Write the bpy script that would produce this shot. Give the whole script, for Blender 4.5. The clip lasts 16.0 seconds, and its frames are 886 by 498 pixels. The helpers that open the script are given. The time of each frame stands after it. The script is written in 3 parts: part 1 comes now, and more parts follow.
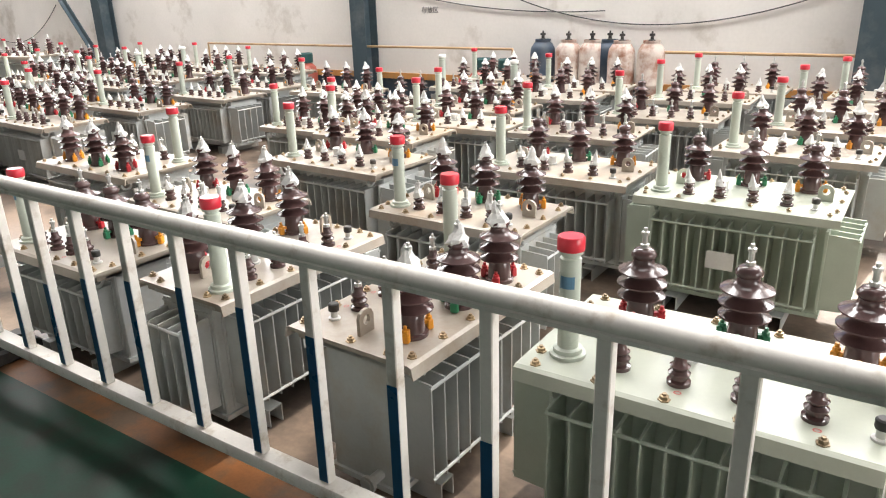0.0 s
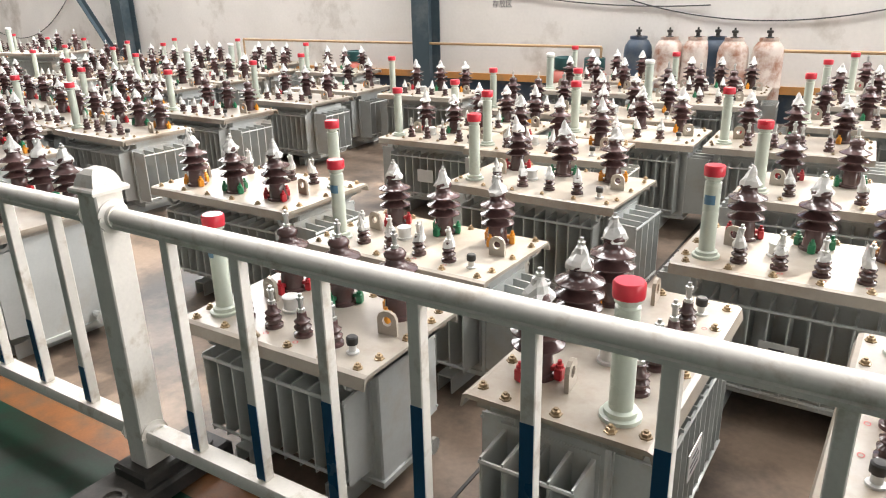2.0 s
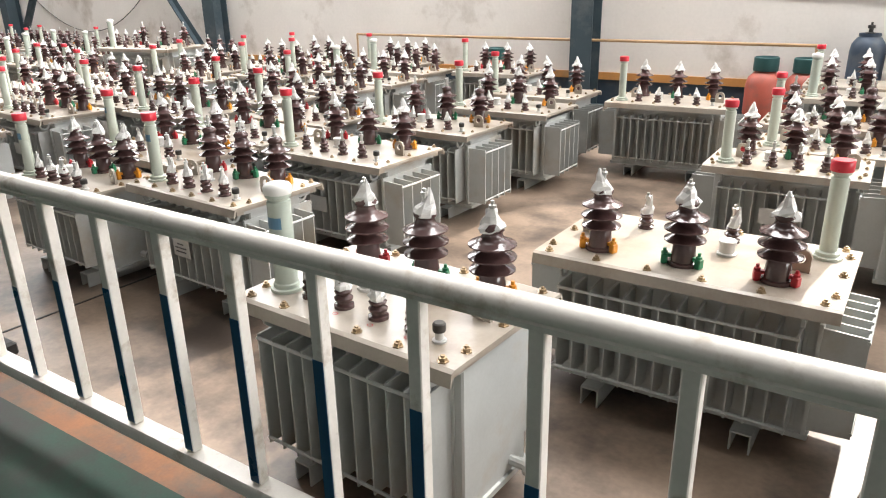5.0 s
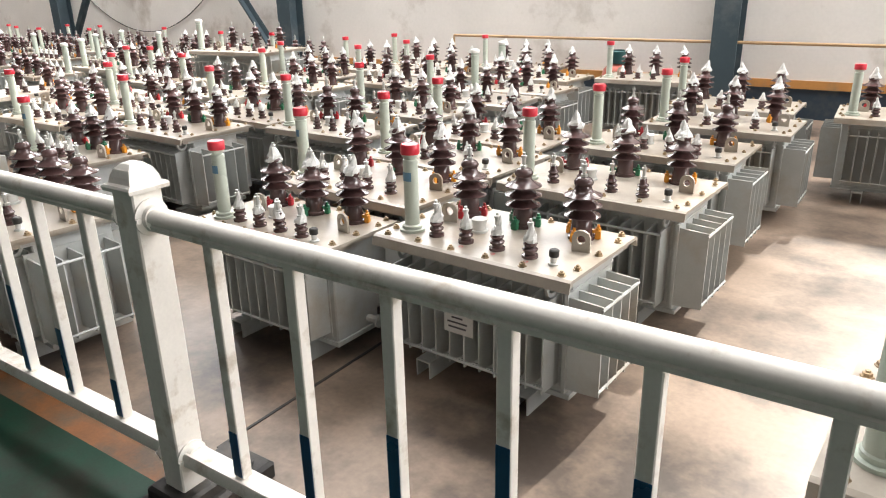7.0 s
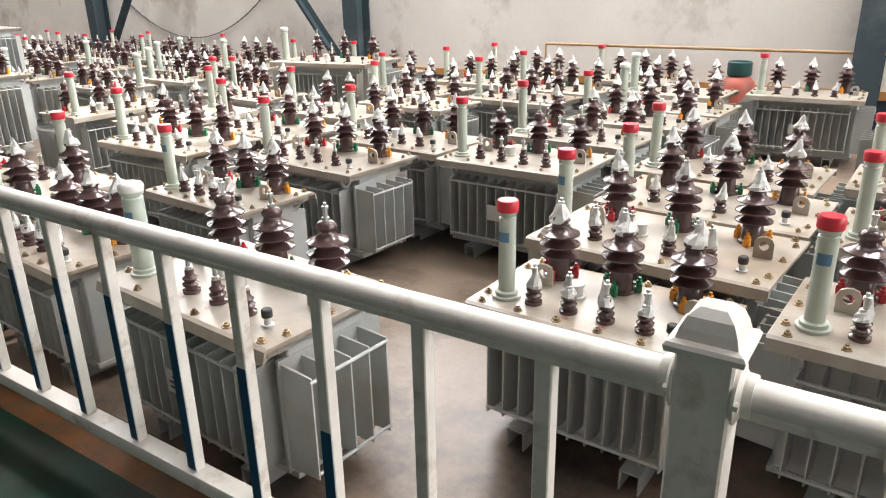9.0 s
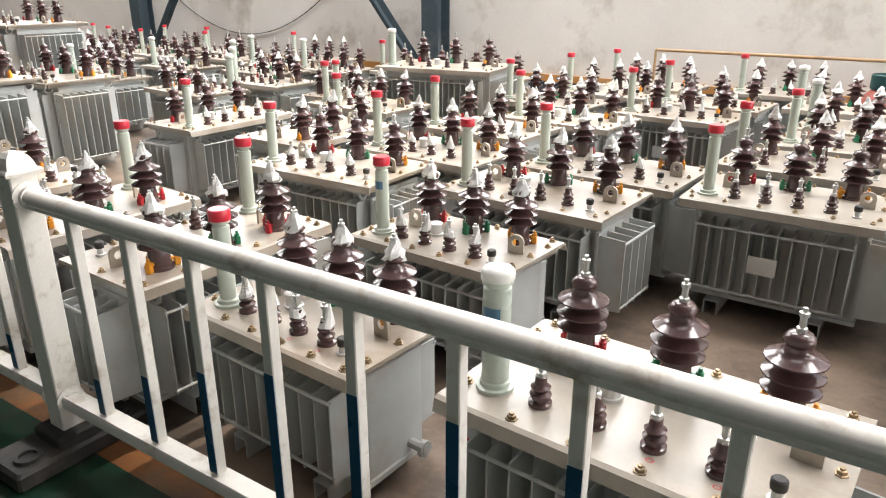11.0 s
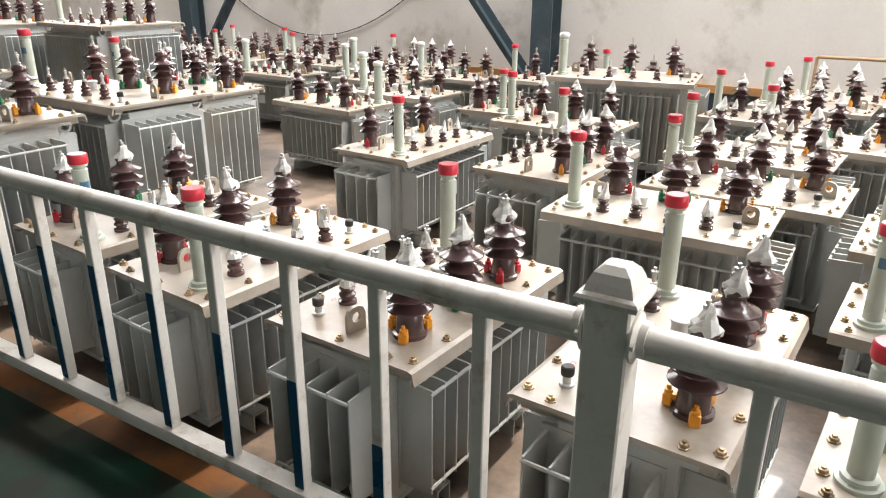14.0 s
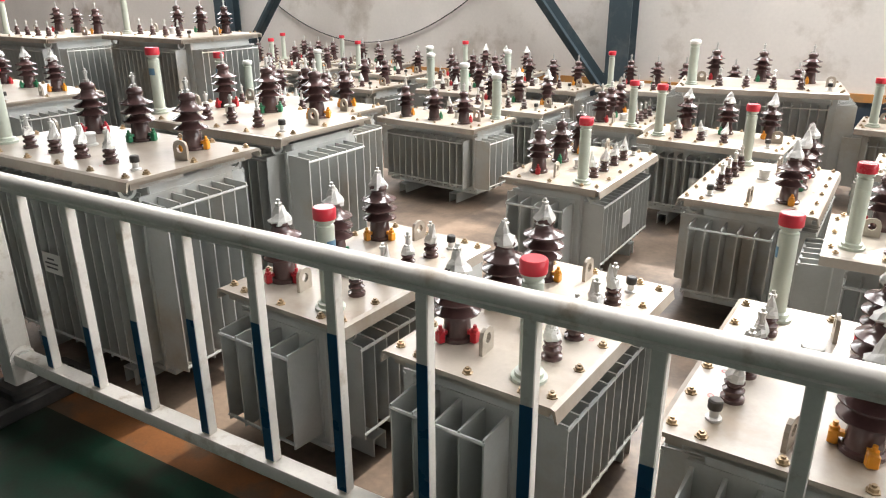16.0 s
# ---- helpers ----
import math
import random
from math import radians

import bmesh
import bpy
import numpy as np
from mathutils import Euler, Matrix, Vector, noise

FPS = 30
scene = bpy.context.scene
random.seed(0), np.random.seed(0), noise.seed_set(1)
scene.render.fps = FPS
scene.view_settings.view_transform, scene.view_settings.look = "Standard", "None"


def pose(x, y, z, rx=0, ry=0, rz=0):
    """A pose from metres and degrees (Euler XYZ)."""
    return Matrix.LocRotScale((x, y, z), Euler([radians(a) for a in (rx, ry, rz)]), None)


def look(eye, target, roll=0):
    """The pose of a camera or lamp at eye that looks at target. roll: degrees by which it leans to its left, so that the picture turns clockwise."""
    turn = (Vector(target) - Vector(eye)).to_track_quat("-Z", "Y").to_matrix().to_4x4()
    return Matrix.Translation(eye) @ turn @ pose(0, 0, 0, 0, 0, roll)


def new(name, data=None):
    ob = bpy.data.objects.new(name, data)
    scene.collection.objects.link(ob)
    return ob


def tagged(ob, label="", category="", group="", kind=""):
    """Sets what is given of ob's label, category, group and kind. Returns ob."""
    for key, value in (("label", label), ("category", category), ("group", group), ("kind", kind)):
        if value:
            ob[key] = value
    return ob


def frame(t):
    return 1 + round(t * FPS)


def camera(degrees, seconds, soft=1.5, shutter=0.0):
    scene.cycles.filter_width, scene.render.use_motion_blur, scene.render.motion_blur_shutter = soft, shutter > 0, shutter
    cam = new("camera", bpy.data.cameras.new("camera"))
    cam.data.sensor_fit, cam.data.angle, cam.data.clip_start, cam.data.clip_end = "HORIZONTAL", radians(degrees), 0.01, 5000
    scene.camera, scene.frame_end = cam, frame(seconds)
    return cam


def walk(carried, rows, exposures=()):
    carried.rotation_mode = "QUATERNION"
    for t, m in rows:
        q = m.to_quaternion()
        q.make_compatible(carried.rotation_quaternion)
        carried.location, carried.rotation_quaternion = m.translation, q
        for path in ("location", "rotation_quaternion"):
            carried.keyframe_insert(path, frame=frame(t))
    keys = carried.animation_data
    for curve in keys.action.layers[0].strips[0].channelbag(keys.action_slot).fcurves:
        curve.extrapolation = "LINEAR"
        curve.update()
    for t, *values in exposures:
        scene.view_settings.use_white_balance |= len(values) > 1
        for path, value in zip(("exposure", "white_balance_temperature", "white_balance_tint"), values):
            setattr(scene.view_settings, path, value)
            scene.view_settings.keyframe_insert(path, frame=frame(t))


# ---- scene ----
cam = camera(63.5, 16.0, soft=1.1)
PATH = [
    (0, (-0.824, 0.301, 1.581), (-1.881, 1.859, 0.905), -1.7),
    (0.5, (-1.219, 0.315, 1.564), (-2.264, 1.88, 0.887), -1.6),
    (1, (-1.621, 0.365, 1.573), (-2.658, 1.934, 0.892), -1.4),
    (1.5, (-2.019, 0.361, 1.568), (-3.042, 1.939, 0.888), -1.7),
    (2, (-2.39, 0.392, 1.55), (-3.401, 1.976, 0.866), -1.4),
    (2.5, (-2.737, 0.423, 1.559), (-3.756, 1.999, 0.868), -1.5),
    (3, (-3.164, 0.408, 1.556), (-4.176, 1.992, 0.872), -1.7),
    (3.5, (-3.554, 0.452, 1.526), (-4.562, 2.035, 0.832), -1.4),
    (4, (-3.94, 0.484, 1.527), (-4.95, 2.059, 0.821), 0.2),
    (4.5, (-4.318, 0.439, 1.532), (-5.325, 2.012, 0.819), 0.1),
    (4.7, (-4.434, 0.462, 1.508), (-5.463, 2.03, 0.811), -0.9),
    (6.8, (-6.05, 0.514, 1.517), (-7.104, 2.063, 0.819), -1.4),
    (7, (-6.202, 0.512, 1.507), (-7.259, 2.061, 0.81), -1.2),
    (7.5, (-6.581, 0.498, 1.525), (-7.626, 2.053, 0.826), -1.2),
    (8, (-6.954, 0.529, 1.517), (-8.0, 2.084, 0.819), -1.2),
    (8.5, (-7.276, 0.538, 1.498), (-8.345, 2.085, 0.817), -1.7),
    (9, (-7.66, 0.512, 1.549), (-8.71, 2.068, 0.858), -1.1),
    (9.2, (-7.78, 0.493, 1.563), (-8.825, 2.047, 0.863), -0.3),
    (11.3, (-9.28, 0.461, 1.591), (-10.311, 2.025, 0.889), 0.1),
    (11.5, (-9.387, 0.453, 1.586), (-10.421, 2.015, 0.885), 0.7),
    (12, (-9.766, 0.404, 1.6), (-10.789, 1.971, 0.893), 0.6),
    (12.5, (-10.122, 0.426, 1.585), (-11.134, 1.998, 0.876), 0.5),
    (13, (-10.458, 0.422, 1.594), (-11.457, 2.003, 0.884), 0.8),
    (13.5, (-10.82, 0.373, 1.582), (-11.801, 1.967, 0.875), 0.8),
    (14, (-11.071, 0.362, 1.569), (-12.057, 1.953, 0.865), 0.4),
    (14.5, (-11.448, 0.365, 1.564), (-12.417, 1.967, 0.862), 0.7),
    (15, (-11.72, 0.26, 1.593), (-12.679, 1.868, 0.89), 0.3),
    (15.5, (-11.972, 0.239, 1.576), (-12.927, 1.849, 0.872), -0.1),
    (16, (-12.262, 0.259, 1.595), (-13.22, 1.869, 0.894), -0.3),
]
walk(cam, [(t, look(eye, target, roll)) for t, eye, target, roll in PATH])

# ---- world, sun, lights ----
world = bpy.data.worlds.new("sky")
scene.world = world
world.use_nodes = True
wn = world.node_tree.nodes
sky = wn.new("ShaderNodeTexSky")
sky.sky_type = "NISHITA"
sky.sun_disc = False
sky.sun_elevation = radians(38)
sky.sun_rotation = radians(8)
wn["Background"].inputs["Strength"].default_value = 0.12
world.node_tree.links.new(sky.outputs[0], wn["Background"].inputs["Color"])

sun = new("sun", bpy.data.lights.new("sun", "SUN"))
sun.data.energy, sun.data.angle, sun.data.color = 3.9, radians(0.9), (1.0, 0.93, 0.84)
sun.matrix_world = look((0, 0, 0), (-0.13, -1.0, -0.78))


def daylight_fill(x, y, z, w, h, target, power, tint=(1.0, 0.978, 0.968)):
    """Area lamp that stands in for daylight from out of view."""
    ob = new("daylight_fill", bpy.data.lights.new("daylight_fill", "AREA"))
    ob.data.shape, ob.data.size, ob.data.size_y = "RECTANGLE", w, h
    ob.data.energy, ob.data.color = power, tint
    ob.matrix_world = look((x, y, z), target)
    return ob


WALL_Y, X_FILL = 9.4, 13.9
# sky light at the unseen high openings of the far wall
for wx, power in ((-26.0, 250), (-19.5, 300), (-12.5, 360), (-0.5, 400), (6.0, 400)):
    daylight_fill(wx, WALL_Y - 0.05, 4.8, 5.0, 3.0, (wx, WALL_Y - 4, 3.0), power)
# added fill lamps under the closed roof; no skylights are built
for sx, power in ((-22.0, 540), (-14.0, 560), (-6.0, 580), (2.0, 560)):
    daylight_fill(sx, 7.0, 8.9, 5.0, 2.2, (sx, 7.9, 0), power)
# added fill lamp before the solid right end wall; no door there
daylight_fill(X_FILL, 2.5, 3.2, 11.0, 5.5, (X_FILL - 6, 2.8, 1.6), 1500)
# two weaker fill lamps added overhead to brighten the rail tops
for sx, power in ((-8.0, 60), (-1.0, 90)):
    daylight_fill(sx, 2.2, 8.9, 5.0, 1.6, (sx, 2.4, 0), power)
scene.view_settings.exposure = 0.50


# ---- materials ----
def material(name, base, rough=0.5, metal=0.0, var=0.12, scale=6.0, fine=90.0, bump=0.15, tint=None, amount=0.0, blotch=2.5, rand=0.0, spec=0.5):
    """Painted or raw surface: large stains, fine grain, slight relief."""
    m = bpy.data.materials.new(name)
    m.use_nodes = True
    nt = m.node_tree
    b = nt.nodes["Principled BSDF"]
    co = nt.nodes.new("ShaderNodeTexCoord")
    n1 = nt.nodes.new("ShaderNodeTexNoise")
    n1.inputs["Scale"].default_value, n1.inputs["Detail"].default_value = scale, 5
    n2 = nt.nodes.new("ShaderNodeTexNoise")
    n2.inputs["Scale"].default_value, n2.inputs["Detail"].default_value = fine, 3
    geo = nt.nodes.new("ShaderNodeNewGeometry")
    for n in (n1, n2):
        nt.links.new(geo.outputs["Position"], n.inputs["Vector"])
    add = nt.nodes.new("ShaderNodeMath")
    add.operation = "MULTIPLY_ADD"
    add.inputs[1].default_value = 0.4
    nt.links.new(n2.outputs["Fac"], add.inputs[0])
    nt.links.new(n1.outputs["Fac"], add.inputs[2])
    ramp = nt.nodes.new("ShaderNodeMapRange")
    ramp.inputs["From Min"].default_value, ramp.inputs["From Max"].default_value = 0.4, 1.0
    ramp.inputs["To Min"].default_value, ramp.inputs["To Max"].default_value = 1 - var, 1 + var
    nt.links.new(add.outputs[0], ramp.inputs["Value"])
    last = ramp.outputs[0]
    if rand:
        info = nt.nodes.new("ShaderNodeObjectInfo")
        mr = nt.nodes.new("ShaderNodeMapRange")
        mr.inputs["To Min"].default_value, mr.inputs["To Max"].default_value = 1 - rand, 1 + rand
        nt.links.new(info.outputs["Random"], mr.inputs["Value"])
        mul = nt.nodes.new("ShaderNodeMath")
        mul.operation = "MULTIPLY"
        nt.links.new(last, mul.inputs[0])
        nt.links.new(mr.outputs[0], mul.inputs[1])
        last = mul.outputs[0]
    hsv = nt.nodes.new("ShaderNodeHueSaturation")
    nt.links.new(last, hsv.inputs["Value"])
    if tint:
        n3 = nt.nodes.new("ShaderNodeTexNoise")
        n3.inputs["Scale"].default_value, n3.inputs["Detail"].default_value, n3.inputs["Roughness"].default_value = blotch, 6, 0.65
        nt.links.new(geo.outputs["Position"], n3.inputs["Vector"])
        cr = nt.nodes.new("ShaderNodeMapRange")
        cr.inputs["From Min"].default_value, cr.inputs["From Max"].default_value = 0.62 - 0.3 * amount, 0.80 - 0.3 * amount
        nt.links.new(n3.outputs["Fac"], cr.inputs["Value"])
        mix = nt.nodes.new("ShaderNodeMix")
        mix.data_type = "RGBA"
        mix.inputs[6].default_value, mix.inputs[7].default_value = (*base, 1), (*tint, 1)
        nt.links.new(cr.outputs[0], mix.inputs[0])
        nt.links.new(mix.outputs[2], hsv.inputs["Color"])
    else:
        hsv.inputs["Color"].default_value = (*base, 1)
    nt.links.new(hsv.outputs["Color"], b.inputs["Base Color"])
    rr = nt.nodes.new("ShaderNodeMapRange")
    rr.inputs["To Min"].default_value, rr.inputs["To Max"].default_value = max(0.03, rough - 0.12), min(1, rough + 0.12)
    nt.links.new(n1.outputs["Fac"], rr.inputs["Value"])
    nt.links.new(rr.outputs[0], b.inputs["Roughness"])
    b.inputs["Metallic"].default_value = metal
    b.inputs["Specular IOR Level"].default_value = spec
    if bump:
        bp = nt.nodes.new("ShaderNodeBump")
        bp.inputs["Strength"].default_value, bp.inputs["Distance"].default_value = bump, 0.004
        nt.links.new(add.outputs[0], bp.inputs["Height"])
        nt.links.new(bp.outputs[0], b.inputs["Normal"])
    return m


M = {
    "tank": material("grey_enamel", (0.47, 0.49, 0.478), 0.36, var=0.1, tint=(0.42, 0.38, 0.32), amount=0.35, rand=0.1, bump=0.06),
    # lid: tank enamel with dust and warm top light put into its colour
    "lid": material("dusty_warmlit_lid_enamel", (0.43, 0.385, 0.325), 0.34, var=0.12, tint=(0.33, 0.265, 0.20), amount=0.5, rand=0.12, bump=0.05),
    "green_tank": material("green_grey_enamel", (0.44, 0.50, 0.42), 0.35, var=0.08, rand=0.05, bump=0.06),
    "green_lid": material("pale_green_lid_enamel", (0.44, 0.465, 0.385), 0.36, var=0.07, bump=0.05),
    "porcelain": material("brown_glazed_porcelain", (0.088, 0.048, 0.046), 0.17, var=0.25, rand=0.2, bump=0.02, spec=0.7),
    "film": material("white_plastic_film", (0.72, 0.715, 0.69), 0.22, var=0.1, scale=40, bump=0.3, rand=0.08),
    "stud": material("bare_aluminium_stud", (0.6, 0.6, 0.58), 0.35, metal=0.8),
    "bolt": material("zinc_brass_bolt", (0.34, 0.25, 0.15), 0.35, metal=0.6, rand=0.35, bump=0.05),
    "tube": material("pale_green_gauge_tube", (0.52, 0.57, 0.49), 0.3, var=0.06, rand=0.08, bump=0.03),
    "clear": material("milky_gauge_tube", (0.50, 0.56, 0.49), 0.25, var=0.06, rand=0.05, bump=0.03),
    "redcap": material("red_plastic", (0.62, 0.03, 0.05), 0.3, var=0.08, bump=0.03),
    "whitecap": material("white_plastic", (0.78, 0.78, 0.74), 0.35, var=0.06, bump=0.03),
    "clamp_red": material("red_clamp", (0.48, 0.02, 0.03), 0.35, rand=0.15, bump=0.05),
    "clamp_green": material("green_clamp", (0.02, 0.20, 0.09), 0.35, rand=0.15, bump=0.05),
    "clamp_yellow": material("orange_clamp", (0.75, 0.30, 0.02), 0.35, rand=0.15, bump=0.05),
    "black": material("black_rubber", (0.025, 0.024, 0.023), 0.6, var=0.2, tint=(0.08, 0.07, 0.06), amount=0.4, bump=0.3),
    "label": material("blue_label", (0.10, 0.22, 0.33), 0.4),
    "plate": material("aluminium_nameplate", (0.62, 0.62, 0.60), 0.4, metal=0.2, bump=0.02),
    "steel": material("blue_grey_steel_column", (0.045, 0.07, 0.085), 0.55, tint=(0.10, 0.12, 0.13), amount=0.4),
    "fence": material("chalky_white_paint", (0.82, 0.785, 0.72), 0.42, var=0.1, tint=(0.50, 0.42, 0.32), amount=0.25, blotch=9, bump=0.15),
    "tape": material("blue_reflective_tape", (0.012, 0.075, 0.17), 0.3, var=0.1, bump=0.05),
    "wall": material("dirty_plaster", (0.78, 0.75, 0.71), 0.85, var=0.08, scale=1.2, fine=25, tint=(0.48, 0.43, 0.37), amount=0.2, blotch=1.1, bump=0.3),
    "dado": material("dark_blue_dado", (0.03, 0.05, 0.075), 0.6, tint=(0.09, 0.10, 0.10), amount=0.3),
    "ochre": material("ochre_stripe", (0.50, 0.24, 0.07), 0.55, tint=(0.30, 0.20, 0.10), amount=0.3),
    "pipe": material("ochre_pipe", (0.45, 0.30, 0.16), 0.5, tint=(0.25, 0.15, 0.08), amount=0.3),
    "floor": material("worn_concrete", (0.25, 0.185, 0.138), 0.36, var=0.32, scale=2.2, fine=40, tint=(0.075, 0.058, 0.047), amount=0.62, blotch=1.5, bump=0.14, spec=0.4),
    "greenfloor": material("green_floor_paint", (0.011, 0.044, 0.027), 0.46, var=0.3, scale=2.5, tint=(0.024, 0.027, 0.020), amount=0.62, blotch=2.2, bump=0.1, spec=0.15),
    "orange": material("orange_floor_line", (0.19, 0.076, 0.026), 0.5, var=0.3, tint=(0.10, 0.065, 0.04), amount=0.6, blotch=4, bump=0.12, spec=0.3),
    "rust": material("rusty_white_cylinder", (0.60, 0.52, 0.46), 0.6, tint=(0.28, 0.13, 0.08), amount=0.6, blotch=4),
    "blue": material("dark_blue_cylinder", (0.03, 0.05, 0.08), 0.5, tint=(0.08, 0.09, 0.1), amount=0.3),
    "redtank": material("faded_red_tank", (0.42, 0.10, 0.07), 0.5, tint=(0.25, 0.10, 0.08), amount=0.4, blotch=4),
    "teal": material("teal_collar", (0.02, 0.085, 0.085), 0.45),
    # greys of the unseen roof and walls, kept dark to cut bounce light
    "roof": material("unseen_roof_grey", (0.29, 0.29, 0.29), 0.7),
    "nearwall": material("unseen_wall_grey", (0.14, 0.145, 0.15), 0.7),
    "cable": material("black_cable", (0.05, 0.05, 0.05), 0.6),
    "ink": material("dark_ink", (0.06, 0.06, 0.07), 0.6),
    "redink": material("red_marker", (0.55, 0.05, 0.06), 0.5),
}


# ---- mesh building ----
class Shape:
    """Gathers plain solids into one mesh."""

    def __init__(self):
        self.v, self.f = [], []

    def add(self, verts, faces, m=None):
        n = len(self.v)
        self.v += [tuple(m @ Vector(p)) for p in verts] if m else [tuple(p) for p in verts]
        self.f += [tuple(i + n for i in f) for f in faces]
        return self

    def box(self, cx, cy, cz, sx, sy, sz, c=0.0, m=None):
        """A box with chamfered upright and top edges when c is given."""
        hx, hy, z0, z1 = sx / 2, sy / 2, cz - sz / 2, cz + sz / 2
        if c <= 0:
            pts = [(cx + a * hx, cy + b * hy, z) for z in (z0, z1) for a, b in ((-1, -1), (1, -1), (1, 1), (-1, 1))]
            return self.add(pts, [(3, 2, 1, 0), (4, 5, 6, 7), (0, 1, 5, 4), (1, 2, 6, 5), (2, 3, 7, 6), (3, 0, 4, 7)], m)
        rings = [(z0, c), (z0 + c, 0), (z1 - c, 0), (z1, c)]
        pts = []
        for z, i in rings:
            x, y = hx - i, hy - i
            k = c * 0.7
            pts += [(cx + px, cy + py, z) for px, py in ((-x + k, -y), (x - k, -y), (x, -y + k), (x, y - k), (x - k, y), (-x + k, y), (-x, y - k), (-x, -y + k))]
        fs = [tuple(reversed(range(8))), tuple(range(24, 32))]
        for r in range(3):
            fs += [(r * 8 + i, r * 8 + (i + 1) % 8, r * 8 + 8 + (i + 1) % 8, r * 8 + 8 + i) for i in range(8)]
        return self.add(pts, fs, m)

    def lathe(self, prof, seg=16, at=(0, 0, 0), jitter=0.0, rng=None, m=None):
        pts, fs = [], []
        for r, z in prof:
            for i in range(seg):
                a = 2 * math.pi * i / seg
                q = r * (1 + (rng.uniform(-jitter, jitter) if rng else 0))
                dz = rng.uniform(-jitter, jitter) * 0.02 if rng else 0
                pts.append((at[0] + q * math.cos(a), at[1] + q * math.sin(a), at[2] + z + dz))
        for k in range(len(prof) - 1):
            fs += [(k * seg + i, k * seg + (i + 1) % seg, (k + 1) * seg + (i + 1) % seg, (k + 1) * seg + i) for i in range(seg)]
        fs += [tuple(reversed(range(seg))), tuple(range((len(prof) - 1) * seg, len(prof) * seg))]
        return self.add(pts, fs, m)

    def tube(self, a, b, r, seg=10, flat=1.0):
        """A rod from a to b."""
        a, b = Vector(a), Vector(b)
        m = Matrix.Translation(a) @ (b - a).to_track_quat("Z", "Y").to_matrix().to_4x4()
        return self.lathe([(r, 0), (r, (b - a).length)], seg, m=m)

    def mesh(self, name, mat, smooth=None):
        me = bpy.data.meshes.new(name)
        me.from_pydata(self.v, [], self.f)
        me.materials.append(M[mat])
        if smooth:
            me.shade_smooth()
            me.set_sharp_from_angle(angle=radians(smooth))
        me.update()
        return me


def part(name, data, parent, at=(0, 0, 0), rz=0.0, label=""):
    ob = new(name, data)
    ob.parent = parent
    ob.matrix_basis = pose(*at, 0, 0, rz)
    return tagged(ob, label)


def structure(name, shape, mat, label, smooth=None):
    return tagged(new(name, shape.mesh(name, mat, smooth)), label, name.split("_")[0], kind="structure")


# ---- the hall ----
X0, X1, Y0, ROOF = -32.0, 14.0, -9.0, 9.0
structure("floor", Shape().box((X0 + X1) / 2, (1.78 + WALL_Y) / 2, -0.1, X1 - X0, WALL_Y - 1.78, 0.2), "floor", "worn brown concrete hall floor with stains and scuffs")
structure("pavement", Shape().box((X0 + X1) / 2, (Y0 + 1.57) / 2, -0.1, X1 - X0, 1.57 - Y0, 0.2), "greenfloor", "green painted walkway floor, scuffed and patchy")
structure("trim_line", Shape().box((X0 + X1) / 2, 1.675, -0.1, X1 - X0, 0.21, 0.2), "orange", "worn orange painted line along the walkway")

for jx, jy0, jy1 in ((-8.05, 1.8, 9.5), (-3.4, 1.8, 9.5), (-12.6, 1.8, 9.5)):
    structure("floor_joint", Shape().box(jx, (jy0 + jy1) / 2, 0.001, 0.012, jy1 - jy0, 0.006), "black", "thin dark joint in the concrete floor")

# far wall; unseen high openings shape the sun patches: piers and lintels round them
wall = Shape()
OPEN = [(-28.5, -23.5), (-22.0, -17.0), (-15.0, -10.0), (-6.3, -2.6), (-2.0, 1.0), (3.5, 8.5)]
wall.box((X0 + X1) / 2, WALL_Y + 0.12, 1.65, X1 - X0, 0.24, 3.3)
wall.box((X0 + X1) / 2, WALL_Y + 0.12, (6.3 + ROOF) / 2, X1 - X0, 0.24, ROOF - 6.3)
edge = X0
for a, b in OPEN + [(X1, X1)]:
    if a - edge > 0.05:
        wall.box((edge + a) / 2, WALL_Y + 0.12, 4.8, a - edge, 0.24, 3.0)
    edge = b
structure("wall_far", wall, "wall", "off-white dusty plaster wall of the factory hall")
# unseen walls and roof added to close the hall and hold back light
structure("wall_near", Shape().box((X0 + X1) / 2, Y0 - 0.12, ROOF / 2, X1 - X0, 0.24, ROOF), "nearwall", "unseen dark grey wall behind the walkway, added to limit bounce light")
structure("wall_left", Shape().box(X0 - 0.12, (Y0 + WALL_Y) / 2, ROOF / 2, 0.24, WALL_Y - Y0, ROOF), "nearwall", "unseen dark grey end wall, added to close the hall")
structure("wall_right", Shape().box(X1 + 0.12, (Y0 + WALL_Y) / 2, ROOF / 2, 0.24, WALL_Y - Y0, ROOF), "wall", "unseen plaster end wall, added to close the hall")
structure("ceiling", Shape().box((X0 + X1) / 2, (Y0 + WALL_Y) / 2, ROOF + 0.1, X1 - X0 + 0.5, WALL_Y - Y0 + 0.5, 0.2), "roof", "unseen grey roof, added to close the hall and limit bounce light")
structure("baseboard", Shape().box((X0 + X1) / 2, WALL_Y - 0.006, 0.165, X1 - X0, 0.012, 0.33), "dado", "dark blue painted dado along the wall")
structure("trim_stripe", Shape().box((X0 + X1) / 2, WALL_Y - 0.015, 0.375, X1 - X0, 0.03, 0.09), "ochre", "ochre painted stripe above the dado")

COLUMN_X = [-21.75, -15.03, -8.22, -1.38, 5.46]
COLS = []
